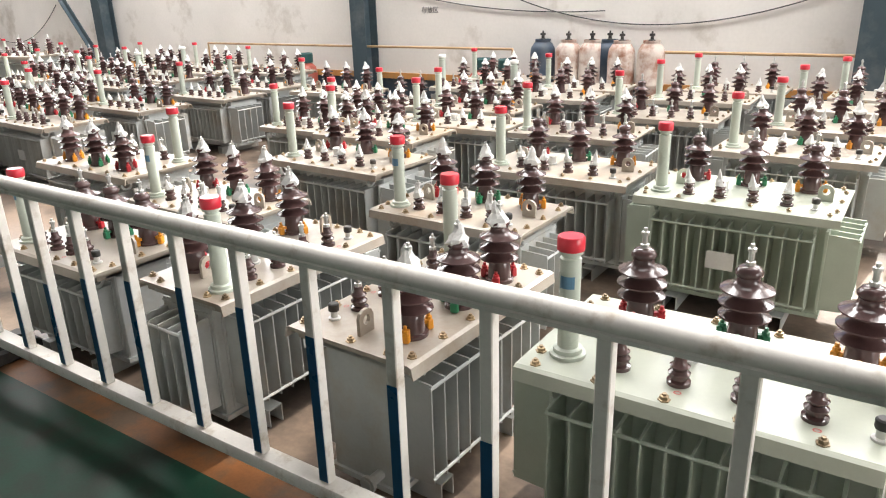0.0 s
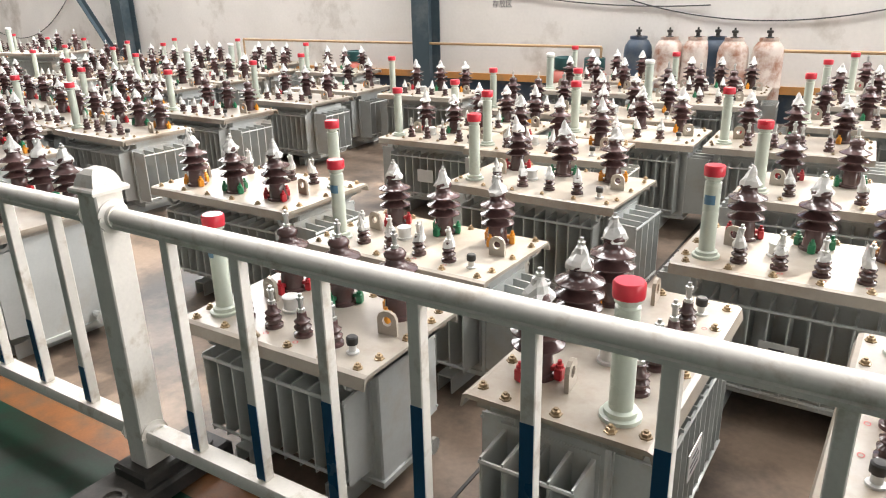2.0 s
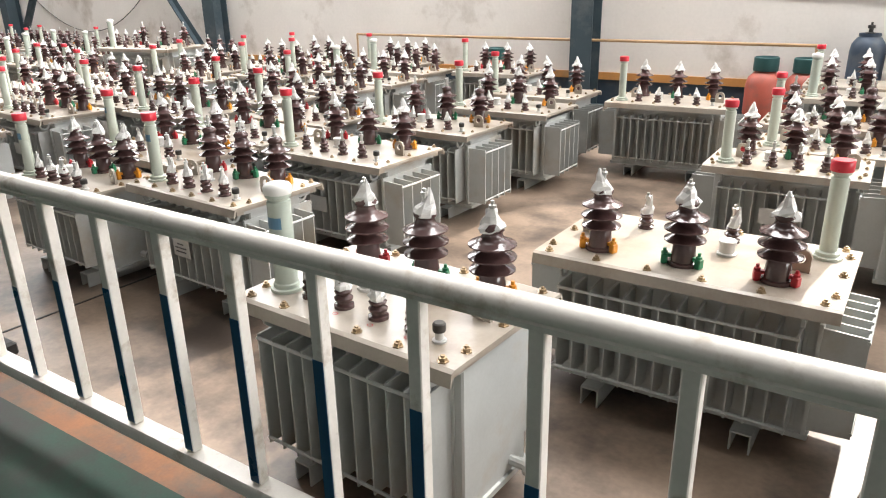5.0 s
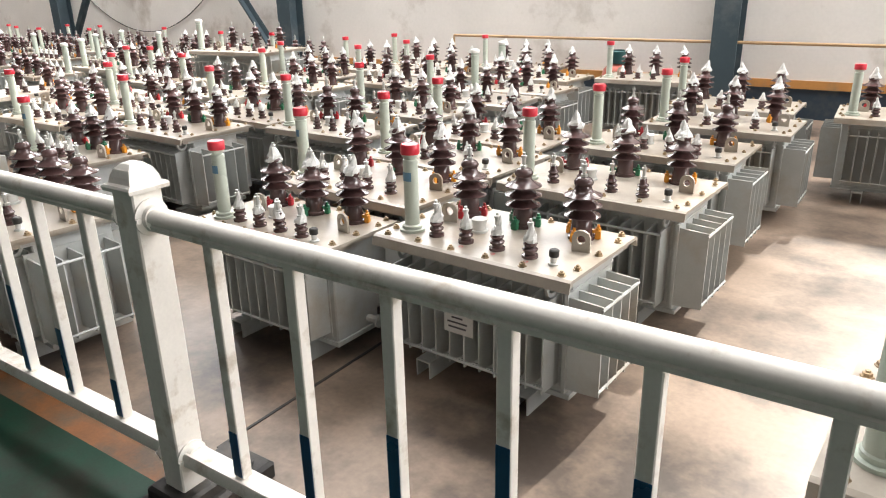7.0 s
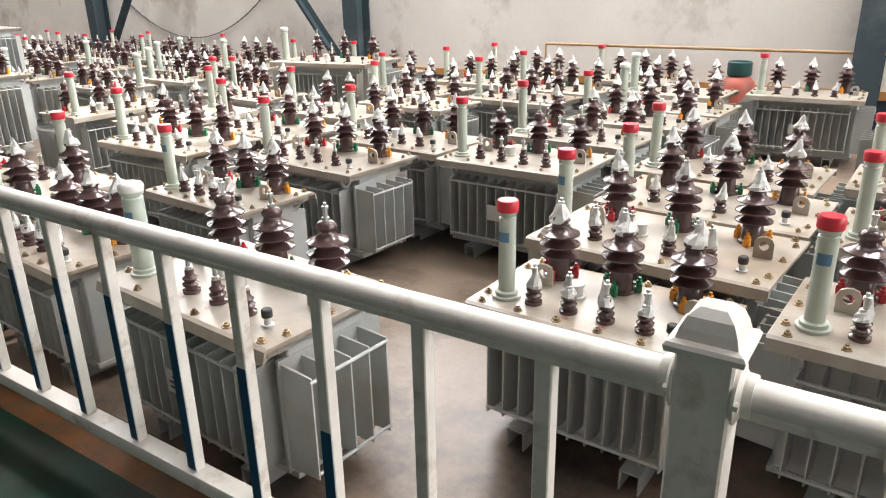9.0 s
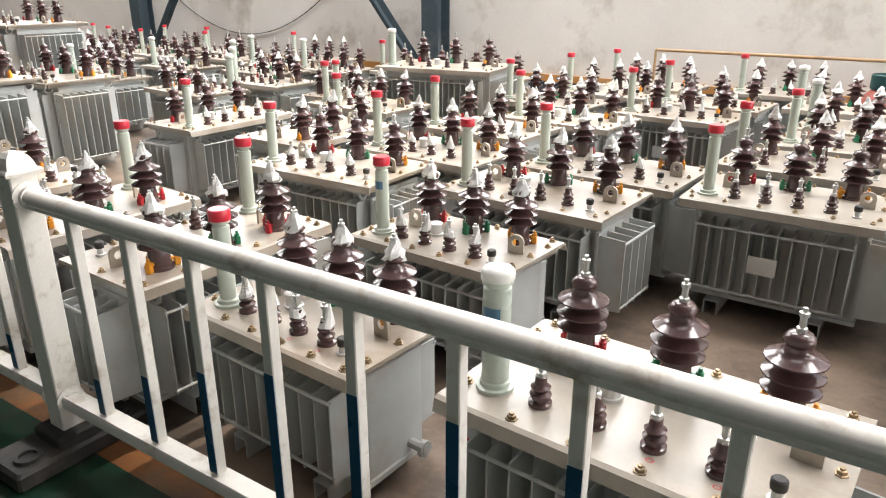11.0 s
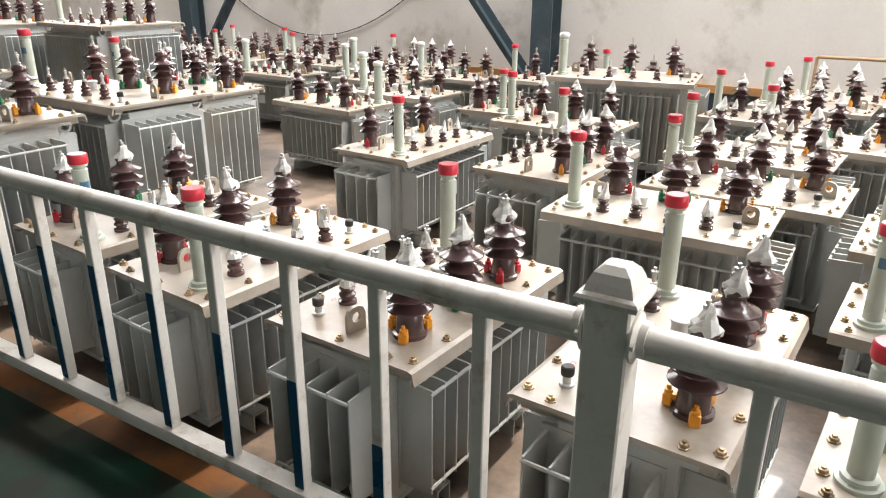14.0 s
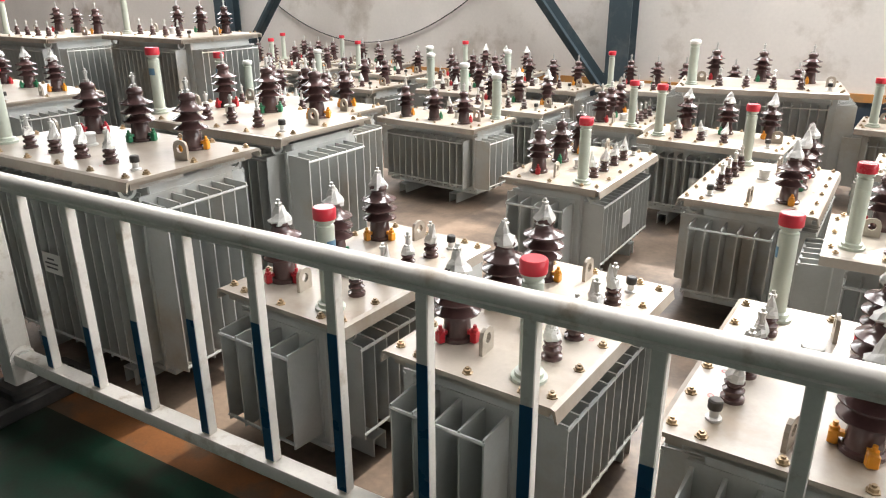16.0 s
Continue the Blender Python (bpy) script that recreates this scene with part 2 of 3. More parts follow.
for cx in COLUMN_X:
    root = tagged(new("steel_column"), "dark blue-grey steel column against the plaster wall", "column", "hall columns")
    root.matrix_basis = pose(cx, WALL_Y - 0.14, 0)
    s = Shape()
    s.box(0, -0.18, ROOF / 2, 0.28, 0.016, ROOF).box(0, 0.1, ROOF / 2, 0.28, 0.016, ROOF).box(0, -0.04, ROOF / 2, 0.014, 0.27, ROOF)
    part("shaft", s.mesh("column_shaft", "steel"), root)
    part("base_plate", Shape().box(0, -0.01, 0.012, 0.5, 0.26, 0.024).mesh("column_base", "steel"), root)
    COLS.append(root)


def brace(ax, bx, z0, z1):
    root = tagged(new("diagonal_brace"), "dark steel diagonal brace between two wall columns", "brace", "wall braces")
    y = WALL_Y - 0.30
    a, b = Vector((ax, y, z0)), Vector((bx, y, z1))
    d = (b - a).normalized()
    m = Matrix.Translation((a + b) / 2) @ d.to_track_quat("Z", "Y").to_matrix().to_4x4()
    part("strut", Shape().box(0, 0, 0, 0.012, 0.20, (b - a).length, m=m).box(0, 0, 0, 0.17, 0.012, (b - a).length, m=m).mesh("brace_strut", "steel"), root)
    part("gusset", Shape().box(ax, y + 0.02, z0 + 0.05, 0.30, 0.012, 0.34).mesh("brace_gusset", "steel"), root)


brace(-15.15, -21.45, 0.30, 8.0)
brace(-21.4, -15.1, 0.30, 8.0)


# ---- transformers ----
HV_PROFILE = [(0.052, 0), (0.052, 0.012), (0.043, 0.015), (0.041, 0.040), (0.037, 0.075), (0.033, 0.080)]
for hz, hr in ((0.100, 0.070), (0.139, 0.073), (0.178, 0.072)):
    HV_PROFILE += [(0.032, hz - 0.013), (hr * 0.84, hz - 0.015), (hr, hz - 0.012), (hr * 0.99, hz - 0.008), (0.052, hz), (0.037, hz + 0.008), (0.032, hz + 0.016)]
HV_PROFILE += [(0.030, 0.205), (0.036, 0.211), (0.037, 0.220), (0.028, 0.233), (0.016, 0.238)]
LV_PROFILE = [(0.030, 0), (0.030, 0.010), (0.020, 0.014), (0.020, 0.022), (0.027, 0.026), (0.028, 0.032), (0.018, 0.040), (0.024, 0.046), (0.026, 0.052), (0.016, 0.060), (0.015, 0.080), (0.009, 0.084)]
RNG = random.Random(5)
CACHE = {}


def cached(key, make):
    if key not in CACHE:
        CACHE[key] = make()
    return CACHE[key]


def hv_mesh(seg):
    return cached(("hv", seg), lambda: Shape().lathe(HV_PROFILE, seg).mesh("hv_porcelain", "porcelain", 50))


def lv_mesh(seg):
    return cached(("lv", seg), lambda: Shape().lathe(LV_PROFILE, seg).mesh("lv_porcelain", "porcelain", 50))


def film_mesh(k, big):
    """Crumpled plastic film pulled over a terminal."""
    def make():
        rng = random.Random(k + 40 * big)
        s = 1.0 if big else 0.62
        tilt = rng.uniform(-0.012, 0.012)
        seg = 9
        pts, fs = [], []
        prof = [(0.039, -0.022), (0.039, -0.010), (0.032, 0.004), (0.022, 0.020), (0.015, 0.038), (0.005, 0.056 + rng.uniform(-0.01, 0.012))]
        for j, (r, z) in enumerate(prof):
            for i in range(seg):
                a = 2 * math.pi * i / seg
                q = r * s * (1 + rng.uniform(-0.2, 0.2))
                pts.append((q * math.cos(a) + tilt * j * 0.3, q * math.sin(a), (z + rng.uniform(-0.004, 0.004)) * (s if big else 0.85)))
        for j in range(len(prof) - 1):
            fs += [(j * seg + i, j * seg + (i + 1) % seg, (j + 1) * seg + (i + 1) % seg, (j + 1) * seg + i) for i in range(seg)]
        fs += [tuple(reversed(range(seg))), tuple(range(len(pts) - seg, len(pts)))]
        return Shape().add(pts, fs).mesh("terminal_film", "film")
    return cached(("film", k, big), make)


def stud_mesh(big):
    def make():
        s = Shape().lathe([(0.013, 0), (0.013, 0.012), (0.008, 0.014), (0.008, 0.040), (0.012, 0.041), (0.012, 0.050), (0.006, 0.052), (0.006, 0.062)], 8)
        return s.mesh("terminal_stud", "stud", 40)
    return cached(("stud", big), make)


def clamp_mesh(colour):
    """One clamp block with its cup, bolt and nut."""
    def make():
        s = Shape().box(0, 0, 0.018, 0.022, 0.026, 0.036, 0.004).lathe([(0.011, 0.036), (0.011, 0.044), (0.006, 0.045), (0.006, 0.056)], 8)
        s.box(-0.016, 0, 0.030, 0.022, 0.016, 0.012)
        return s.mesh("bushing_clamp", "clamp_" + colour)
    return cached(("clamp", colour), make)


def fin_mesh(depth, height, mat):
    def make():
        t = 0.0055
        pts = [(-t, 0, 0), (t, 0, 0), (t * 0.5, -depth, 0.006), (-t * 0.5, -depth, 0.006), (-t, 0, height), (t, 0, height), (t * 0.5, -depth, height - 0.006), (-t * 0.5, -depth, height - 0.006)]
        return Shape().add(pts, [(0, 1, 2, 3), (7, 6, 5, 4), (3, 2, 6, 7), (1, 5, 6, 2), (0, 3, 7, 4)]).mesh("cooling_fin", mat)
    return cached(("fin", round(depth, 3), round(height, 3), mat), make)


def lid_mesh(L, W, mat):
    """Plate with long edges folded down and a chamfered rim."""
    def make():
        t, d = 0.012, 0.030
        hx, hy = L / 2, W / 2
        s = Shape()
        prof = [(-hy - 0.006, -d), (-hy, -d), (-hy + 0.010, -0.001), (hy - 0.010, -0.001), (hy, -d), (hy + 0.006, -d), (hy - 0.002, t - 0.006), (hy - 0.016, t), (-hy + 0.016, t), (-hy + 0.002, t - 0.006)]
        n = len(prof)
        pts = [(x, y, z) for x in (-hx, hx) for y, z in prof]
        fs = [(i, i + n, (i + 1) % n + n, (i + 1) % n) for i in range(n)]
        fs += [(0, 1, 2, 9), (2, 3, 8, 9), (3, 4, 5, 6), (3, 6, 7, 8)]
        fs += [tuple(reversed([i + n for i in f])) for f in ((0, 1, 2, 9), (2, 3, 8, 9), (3, 4, 5, 6), (3, 6, 7, 8))]
        s.add(pts, fs)
        s.box(0, 0, -0.018, L - 0.05, W - 0.06, 0.03)
        return s.mesh("lid_plate", mat)
    return cached(("lid", L, W, mat), make)


def lug_mesh(mat):
    """Upright plate with a round hole and rounded shoulders."""
    def make():
        outer = [(-0.034, 0), (0.034, 0), (0.034, 0.055), (0.026, 0.072), (0.010, 0.080), (-0.010, 0.080), (-0.026, 0.072), (-0.034, 0.055)]
        hole = [(0.017 * math.cos(math.pi * (1.25 + k / 4)), 0.046 + 0.017 * math.sin(math.pi * (1.25 + k / 4))) for k in range(8)]
        pts = [(x, y, z) for y in (-0.006, 0.006) for x, z in outer + hole]
        fs = []
        for i in range(8):
            j = (i + 1) % 8
            fs += [(i, j, 8 + j, 8 + i), (16 + j, 16 + i, 24 + i, 24 + j), (i, 16 + i, 16 + j, j), (8 + i, 8 + j, 24 + j, 24 + i)]
        return Shape().add(pts, fs).mesh("lifting_lug", mat)
    return cached(("lug", mat), make)


def hook_mesh(mat):
    """Curled lifting hook welded under the lid."""
    def make():
        pts, fs, n = [], [], 9
        for k in range(n):
            a = math.pi * (1.35 * k / (n - 1) - 0.15)
            for r in (0.026, 0.040):
                for x in (-0.005, 0.005):
                    pts.append((x, -0.035 - r * math.cos(a), -r * math.sin(a)))
        for k in range(n - 1):
            b, c = 4 * k, 4 * k + 4
            fs += [(b, b + 1, c + 1, c), (b + 2, c + 2, c + 3, b + 3), (b, c, c + 2, b + 2), (b + 1, b + 3, c + 3, c + 1)]
        fs += [(0, 2, 3, 1), (4 * n - 4, 4 * n - 3, 4 * n - 1, 4 * n - 2)]
        return Shape().add(pts, fs).mesh("tank_hook", mat)
    return cached(("hook", mat), make)


def gauge(parent, x, y, z, kind, near):
    """Oil gauge tube with flange, label bands and cap."""
    seg = 20 if near else 12
    body = "tube" if kind == "r" else "clear"
    wide = 0.029 if kind == "r" else 0.036
    tube = part("gauge_tube", cached(("gt", kind, near), lambda: Shape().lathe([(0.050, 0), (0.050, 0.010), (0.040, 0.012), (0.040, 0.024), (wide, 0.028), (wide, 0.285), (wide - 0.006, 0.289), (wide - 0.006, 0.295), (wide + 0.003, 0.298), (wide + 0.003, 0.308)], seg).mesh("gauge_tube", body, 40)), parent, (x, y, z), RNG.uniform(0, 40))
    if kind == "r":
        cap = cached(("gc", near), lambda: Shape().lathe([(0.036, 0.308), (0.037, 0.311), (0.037, 0.341), (0.033, 0.346)], seg).mesh("gauge_cap", "redcap", 40))
        part("gauge_cap", cap, tube, label="bright red plastic cap")
    else:
        cap = cached(("gw", near), lambda: Shape().lathe([(0.042, 0.308), (0.043, 0.312), (0.043, 0.328), (0.038, 0.336), (0.020, 0.342)], seg).mesh("gauge_cap", "whitecap", 40))
        part("gauge_cap", cap, tube, label="milky white plastic cap")
    if near:
        def bands():
            s = Shape()
            w = wide + 0.0012
            for z0, z1, a0, a1 in ((0.205, 0.240, 3.6, 5.0),):
                n = 6
                pts = [(w * math.cos(a0 + (a1 - a0) * i / n), w * math.sin(a0 + (a1 - a0) * i / n), zz) for zz in (z0, z1) for i in range(n + 1)]
                s.add(pts, [(i, i + 1, n + 2 + i, n + 1 + i) for i in range(n)])
            return s.mesh("gauge_label", "label")
        part("gauge_label", cached(("gl", kind), bands), tube, label="small blue printed label")
    return tube


def transformer(x, y, r, L, W, H, ends=True, kind="r", near=False, fins=False, paint="", wrap=0.75, name="distribution_transformer"):
    """Oil-filled distribution transformer; long side along its own x, small terminals towards -y, gauge at -x."""
    tm, lm = ("green_tank", "green_lid") if paint else ("tank", "lid")
    root = new(name)
    words = "pale green" if paint else "grey"
    root.matrix_basis = pose(x, y, 0, 0, 0, r)
    cap_word = {"r": "red-capped gauge", "w": "white-capped gauge", "y": "yellow-banded gauge"}[kind]
    tagged(root, f"{words} oil-filled transformer with brown porcelain bushings and {cap_word}", "transformer", "transformers stored on the hall floor")
    tl, tw = L - 0.10, W - 0.24
    zb = 0.075
    seg = 20 if near else 12
    tank = Shape().box(0, 0, (zb + H - 0.03) / 2, tl, tw, H - 0.03 - zb, 0.008)
    tank.box(0, 0, H - 0.040, tl + 0.05, tw + 0.10, 0.014).box(0, 0, zb + 0.01, tl + 0.02, tw + 0.02, 0.02)
    part("tank", cached(("tank", L, W, H, tm), lambda: tank.mesh("tank_body", tm)), root)
    part("lid", lid_mesh(L, W, lm), root, (0, 0, H - 0.012))
    for sx in (-1, 1):
        part("foot_channel", cached(("foot", W), lambda: Shape().box(0, 0, 0.072, 0.07, W * 0.86, 0.006).box(-0.032, 0, 0.037, 0.006, W * 0.86, 0.075).box(0.032, 0, 0.037, 0.006, W * 0.86, 0.075).mesh("foot_channel", "tank")), root, (sx * tl * 0.3, 0, 0))
    # radiators
    sides = [(0, -tw / 2, 0, tl * 0.88, 0.115), (0, tw / 2, 180, tl * 0.88, 0.115)]
    if ends:
        half = 0.10 * tw if W < 0.7 else 0
        sides += [(-tl / 2, half, -90, tw * 0.95, 0.13), (tl / 2, -half, 90, tw * 0.95, 0.13)]
    fz0, fz1 = 0.13, H - 0.10
    for px, py, rot, width, depth in sides:
        count = max(5, int(width / 0.056))
        step = width / (count - 1)

        def back():
            s = Shape().box(0, 0.002, (fz0 + fz1) / 2, width + 0.03, 0.012, fz1 - fz0 + 0.03)
            if not (near or fins):
                for zz in (fz0 + 0.025, fz1 - 0.02):
                    s.tube((-width / 2 - 0.004, -depth + 0.002, zz), (width / 2 + 0.004, -depth + 0.002, zz), 0.0055, 6)
            if not (near or fins):
                fin = [(-0.0055, 0), (0.0055, 0), (0.003, -depth), (-0.003, -depth)]
                for k in range(count):
                    fx = -width / 2 + k * step
                    s.add([(fx + a, b, z) for z in (fz0, fz1) for a, b in fin], [(0, 1, 2, 3), (7, 6, 5, 4), (3, 2, 6, 7), (1, 5, 6, 2), (0, 3, 7, 4)])
            return s.mesh("radiator", tm)
        rad = part("radiator", cached(("rad", round(width, 3), depth, H, near or fins, tm), back), root, (px, py, 0), rot)
        if not (near or fins):
            tagged(rad, kind="stuff")
        else:
            for zz in (fz0 + 0.025, fz1 - 0.02):
                part("fin_rod", cached(("rod", round(width, 3), tm), lambda: Shape().tube((-width / 2 - 0.006, 0, 0), (width / 2 + 0.006, 0, 0), 0.006, 6).mesh("fin_rod", tm)), rad, (0, -depth + 0.002, zz))
            for k in range(count):
                part("fin", fin_mesh(depth, fz1 - fz0, tm), rad, (-width / 2 + k * step, 0, fz0))
    for sx in (-1, 1):
        for sy in ((-1, 1) if near else (-1,)):
            part("tank_hook", hook_mesh(tm), root, (sx * (tl / 2 - 0.05), sy * (tw / 2 + 0.02), H - 0.06), 0 if sy < 0 else 180)
    valve = Shape().tube((tl / 2, 0, 0.13), (tl / 2 + 0.07, 0, 0.13), 0.018, 10).tube((tl / 2 + 0.055, 0, 0.13), (tl / 2 + 0.068, 0, 0.13), 0.030, 10)
    part("drain_valve", cached(("valve", tl), lambda: valve.mesh("drain_valve", "tank")), root, (0, tw * 0.25, 0))
    if RNG.random() < 0.6:
        plate = part("nameplate", cached("plate", lambda: Shape().box(0, 0, 0, 0.13, 0.003, 0.09).mesh("nameplate", "plate")), root, (-0.02, -tw / 2 - 0.119, fz0 + (fz1 - fz0) * 0.52))
        if near:
            for k, (w, dz) in enumerate(((0.05, 0.02), (0.09, 0.0), (0.08, -0.02))):
                part("text_bar", cached(("bar", k), lambda: Shape().box(0, 0, 0, w, 0.001, 0.007).mesh("text_bar", "ink")), plate, (-0.005, -0.0025, dz))
    # bolts round the rim
    zt = H
    nx, ny = 6, 4
    spots = [(-L / 2 + 0.05 + (L - 0.1) * i / (nx - 1), sy * (W / 2 - 0.035)) for i in range(nx) for sy in (-1, 1)]
    spots += [(sx * (L / 2 - 0.03), -W / 2 + 0.11 + (W - 0.22) * i / (ny - 2)) for i in range(ny - 1) for sx in (-1, 1)]
    bolt_prof = [(0.016, 0), (0.016, 0.003), (0.0115, 0.004), (0.0115, 0.012), (0.006, 0.013), (0.006, 0.018)]
    if near:
        bm = cached("bolt", lambda: Shape().lathe(bolt_prof, 6).mesh("bolt", "bolt"))
        for bx, by in spots:
            part("bolt", bm, root, (bx, by, zt), RNG.uniform(0, 60))
    else:
        def all_bolts():
            s = Shape()
            for bx, by in spots:
                s.lathe(bolt_prof[2:], 6, (bx, by, 0))
            return s.mesh("bolts", "bolt")
        tagged(part("bolts", cached(("bolts", L, W), all_bolts), root, (0, 0, zt)), kind="stuff")
    # terminals
    sp = 0.245 * L / 0.82
    wraps = RNG.random() < wrap
    for k, colour in zip((-1, 0, 1), ("red", "green", "yellow")):
        hx, hy = k * sp + 0.005, W * 0.25
        hv = part("high_voltage_bushing", hv_mesh(seg), root, (hx, hy, zt))
        if wraps:
            part("film_cap", film_mesh(RNG.randrange(6), True), hv, (0, 0, 0.234), RNG.uniform(0, 360), "crumpled white plastic film")
        if near or not wraps:
            part("terminal_stud", stud_mesh(True), hv, (0, 0, 0.236))
        for a in ((20, 160, 270) if near else (20, 200) if y < 4.7 else (250,)):
            ca, sa = math.cos(radians(a)), math.sin(radians(a))
            part("clamp", clamp_mesh(colour), hv, (0.062 * ca, 0.062 * sa, 0), a, colour.replace("yellow", "orange") + " phase clamp")
    lw = RNG.random() < wrap
    for k in range(4):
        lx, ly = -0.20 * L / 0.82 + k * 0.132 * L / 0.82, -W * 0.27
        lv = part("low_voltage_bushing", lv_mesh(seg), root, (lx, ly, zt))
        if near or not lw:
            part("terminal_stud", stud_mesh(False), lv, (0, 0, 0.080))
        if lw:
            part("film_cap", film_mesh(RNG.randrange(6), False), lv, (0, 0, 0.078), RNG.uniform(0, 360), "crumpled white plastic film")
        if near and k in (1, 2, 3):
            def ring():
                pts = [(q * math.cos(a * 0.5236), q * math.sin(a * 0.5236) * 0.8, 0.0013) for q in (0.007, 0.010) for a in range(12)]
                return Shape().add(pts, [(i, (i + 1) % 12, 12 + (i + 1) % 12, 12 + i) for i in range(12)]).mesh("marker_ring", "redink")
            part("marker_ring", cached("ring", ring), root, (lx + 0.012, ly - 0.05, zt), label="red marker ring")
    gauge(root, -L / 2 + 0.10, -W * 0.27, zt, "w" if kind == "w" else "r", near)
    for lx, ly in ((L / 2 - 0.10, 0.0), (-L / 2 + 0.16, 0.02)):
        part("lifting_lug", lug_mesh(lm), root, (lx, ly, zt), RNG.uniform(-12, 12))
    plug = part("oil_plug", cached("plug", lambda: Shape().lathe([(0.020, 0), (0.020, 0.006), (0.012, 0.008), (0.012, 0.03)], 12).mesh("oil_plug", "plate", 40)), root, (L / 2 - 0.12, -W * 0.30, zt))
    part("plug_cap", cached("plugcap", lambda: Shape().lathe([(0.017, 0.03), (0.018, 0.034), (0.018, 0.052), (0.014, 0.056)], 10).mesh("plug_cap", "black", 40)), plug, label="black plastic cap")
    part("relief_valve", cached("relief", lambda: Shape().lathe([(0.034, 0), (0.034, 0.008), (0.027, 0.010), (0.027, 0.042), (0.031, 0.044), (0.031, 0.052), (0.026, 0.056)], 14).mesh("relief_valve", "plate", 40)), root, (-0.10, -0.03 * W, zt))
    return root


transformer(-3.91, 1.99, 0.0, 0.78, 0.5, 0.54, ends=False, near=True)
transformer(-10.67, 2.06, -4.0, 0.79, 0.51, 0.54, ends=False, near=True)
transformer(-1.15, 2.10, 0.0, 0.97, 0.57, 0.63, near=True, paint="green", wrap=0.0)
transformer(-9.52, 2.03, -4.0, 0.92, 0.58, 0.595, kind="w", near=True, wrap=0.0)
transformer(-5.84, 2.06, -3.0, 0.82, 0.58, 0.63, ends=False, kind="w", near=True)
transformer(-2.95, 2.17, 89.0, 0.88, 0.49, 0.595, near=True)
transformer(-2.14, 2.15, -92.0, 0.86, 0.51, 0.595, ends=False, near=True)
transformer(-20.06, 2.30, -0.6, 1.26, 0.8, 0.86, near=True, wrap=0.3)
transformer(-17.66, 2.30, -2.8, 1.26, 0.8, 0.86, near=True, wrap=0.3)
transformer(-13.05, 2.19, 86.0, 0.92, 0.56, 0.595, near=True)
transformer(-11.46, 2.23, -93.0, 0.93, 0.55, 0.595, near=True)
transformer(-12.27, 2.19, -93.0, 0.9, 0.57, 0.595, near=True)
transformer(-13.80, 2.26, 86.0, 0.9, 0.58, 0.595, near=True)
transformer(-15.07, 2.15, -1.0, 1.15, 0.66, 0.93, near=True, wrap=0.3)
transformer(-8.44, 2.63, -2.0, 0.8, 0.5, 0.54, ends=False, near=True)
transformer(-4.00, 2.78, -2.0, 0.9, 0.54, 0.54, near=True)
transformer(-7.48, 2.80, -3.0, 0.86, 0.55, 0.59, near=True)
transformer(-10.68, 2.95, -4.0, 0.81, 0.5, 0.54, ends=False, near=True)
transformer(-5.19, 2.98, 179.5, 1.0, 0.6, 0.595, near=True)
transformer(-8.42, 3.21, -4.2, 0.93, 0.59, 0.595, near=True)
transformer(-2.58, 3.14, -1.0, 0.84, 0.53, 0.595, near=True)
transformer(-17.77, 3.20, -2.9, 1.26, 0.8, 0.86, near=True, wrap=0.3)
transformer(-15.70, 4.00, -2.0, 1.15, 0.66, 0.8, near=True, wrap=0.3)
transformer(-15.10, 3.00, -2.0, 1.15, 0.66, 0.93, near=True, wrap=0.3)
transformer(-11.86, 3.54, 0.0, 0.94, 0.62, 0.595, fins=True)
transformer(-3.86, 3.75, -2.3, 0.93, 0.59, 0.595, fins=True)
transformer(-10.62, 3.68, -3.8, 0.93, 0.59, 0.595, fins=True)
transformer(-7.41, 3.73, -3.0, 0.93, 0.59, 0.595, fins=True)
transformer(-8.39, 3.84, -4.0, 0.93, 0.59, 0.595, fins=True)
transformer(-1.51, 4.00, 0.0, 0.93, 0.58, 0.6, fins=True, paint="green")
transformer(-2.53, 4.16, -0.1, 0.93, 0.59, 0.595, fins=True)
transformer(-11.61, 4.19, -3.8, 0.93, 0.59, 0.595, fins=True)
transformer(-9.56, 4.22, -1.0, 0.88, 0.6, 0.595, fins=True)
transformer(-12.67, 4.23, -92.0, 0.98, 0.63, 0.595, fins=True)
transformer(-13.64, 4.17, 88.0, 0.98, 0.58, 0.595, fins=True)
transformer(-10.50, 4.34, -4.1, 0.93, 0.59, 0.595, fins=True)
transformer(-8.47, 4.50, -3.1, 0.93, 0.59, 0.595, fins=True)
transformer(-4.23, 4.57, 1.2, 0.93, 0.59, 0.595, fins=True)
transformer(-5.16, 4.80, 1.4, 0.82, 0.52, 0.54)
transformer(-7.44, 4.66, -1.7, 0.93, 0.59, 0.595)
transformer(-3.90, 5.22, 1.7, 0.93, 0.59, 0.595)
transformer(-2.92, 5.26, 2.5, 0.93, 0.59, 0.595)
transformer(-1.44, 5.24, -1.8, 0.93, 0.59, 0.595)
transformer(-9.56, 5.02, -3.8, 0.93, 0.59, 0.595)
transformer(-15.12, 5.12, 174.2, 0.93, 0.59, 0.595, kind="w", wrap=0.3)
transformer(-11.72, 5.01, -4.0, 0.93, 0.59, 0.595)
transformer(-5.02, 5.37, 1.8, 0.82, 0.52, 0.54)
transformer(-16.81, 5.22, -3.4, 0.93, 0.59, 0.595, kind="w", wrap=0.3)
transformer(-0.23, 5.45, -1.5, 0.93, 0.59, 0.595, kind="w")
transformer(-20.62, 5.42, -3.3, 0.93, 0.59, 0.595, kind="w", wrap=0.3)
transformer(-19.06, 5.51, -3.5, 0.93, 0.59, 0.595, wrap=0.3)
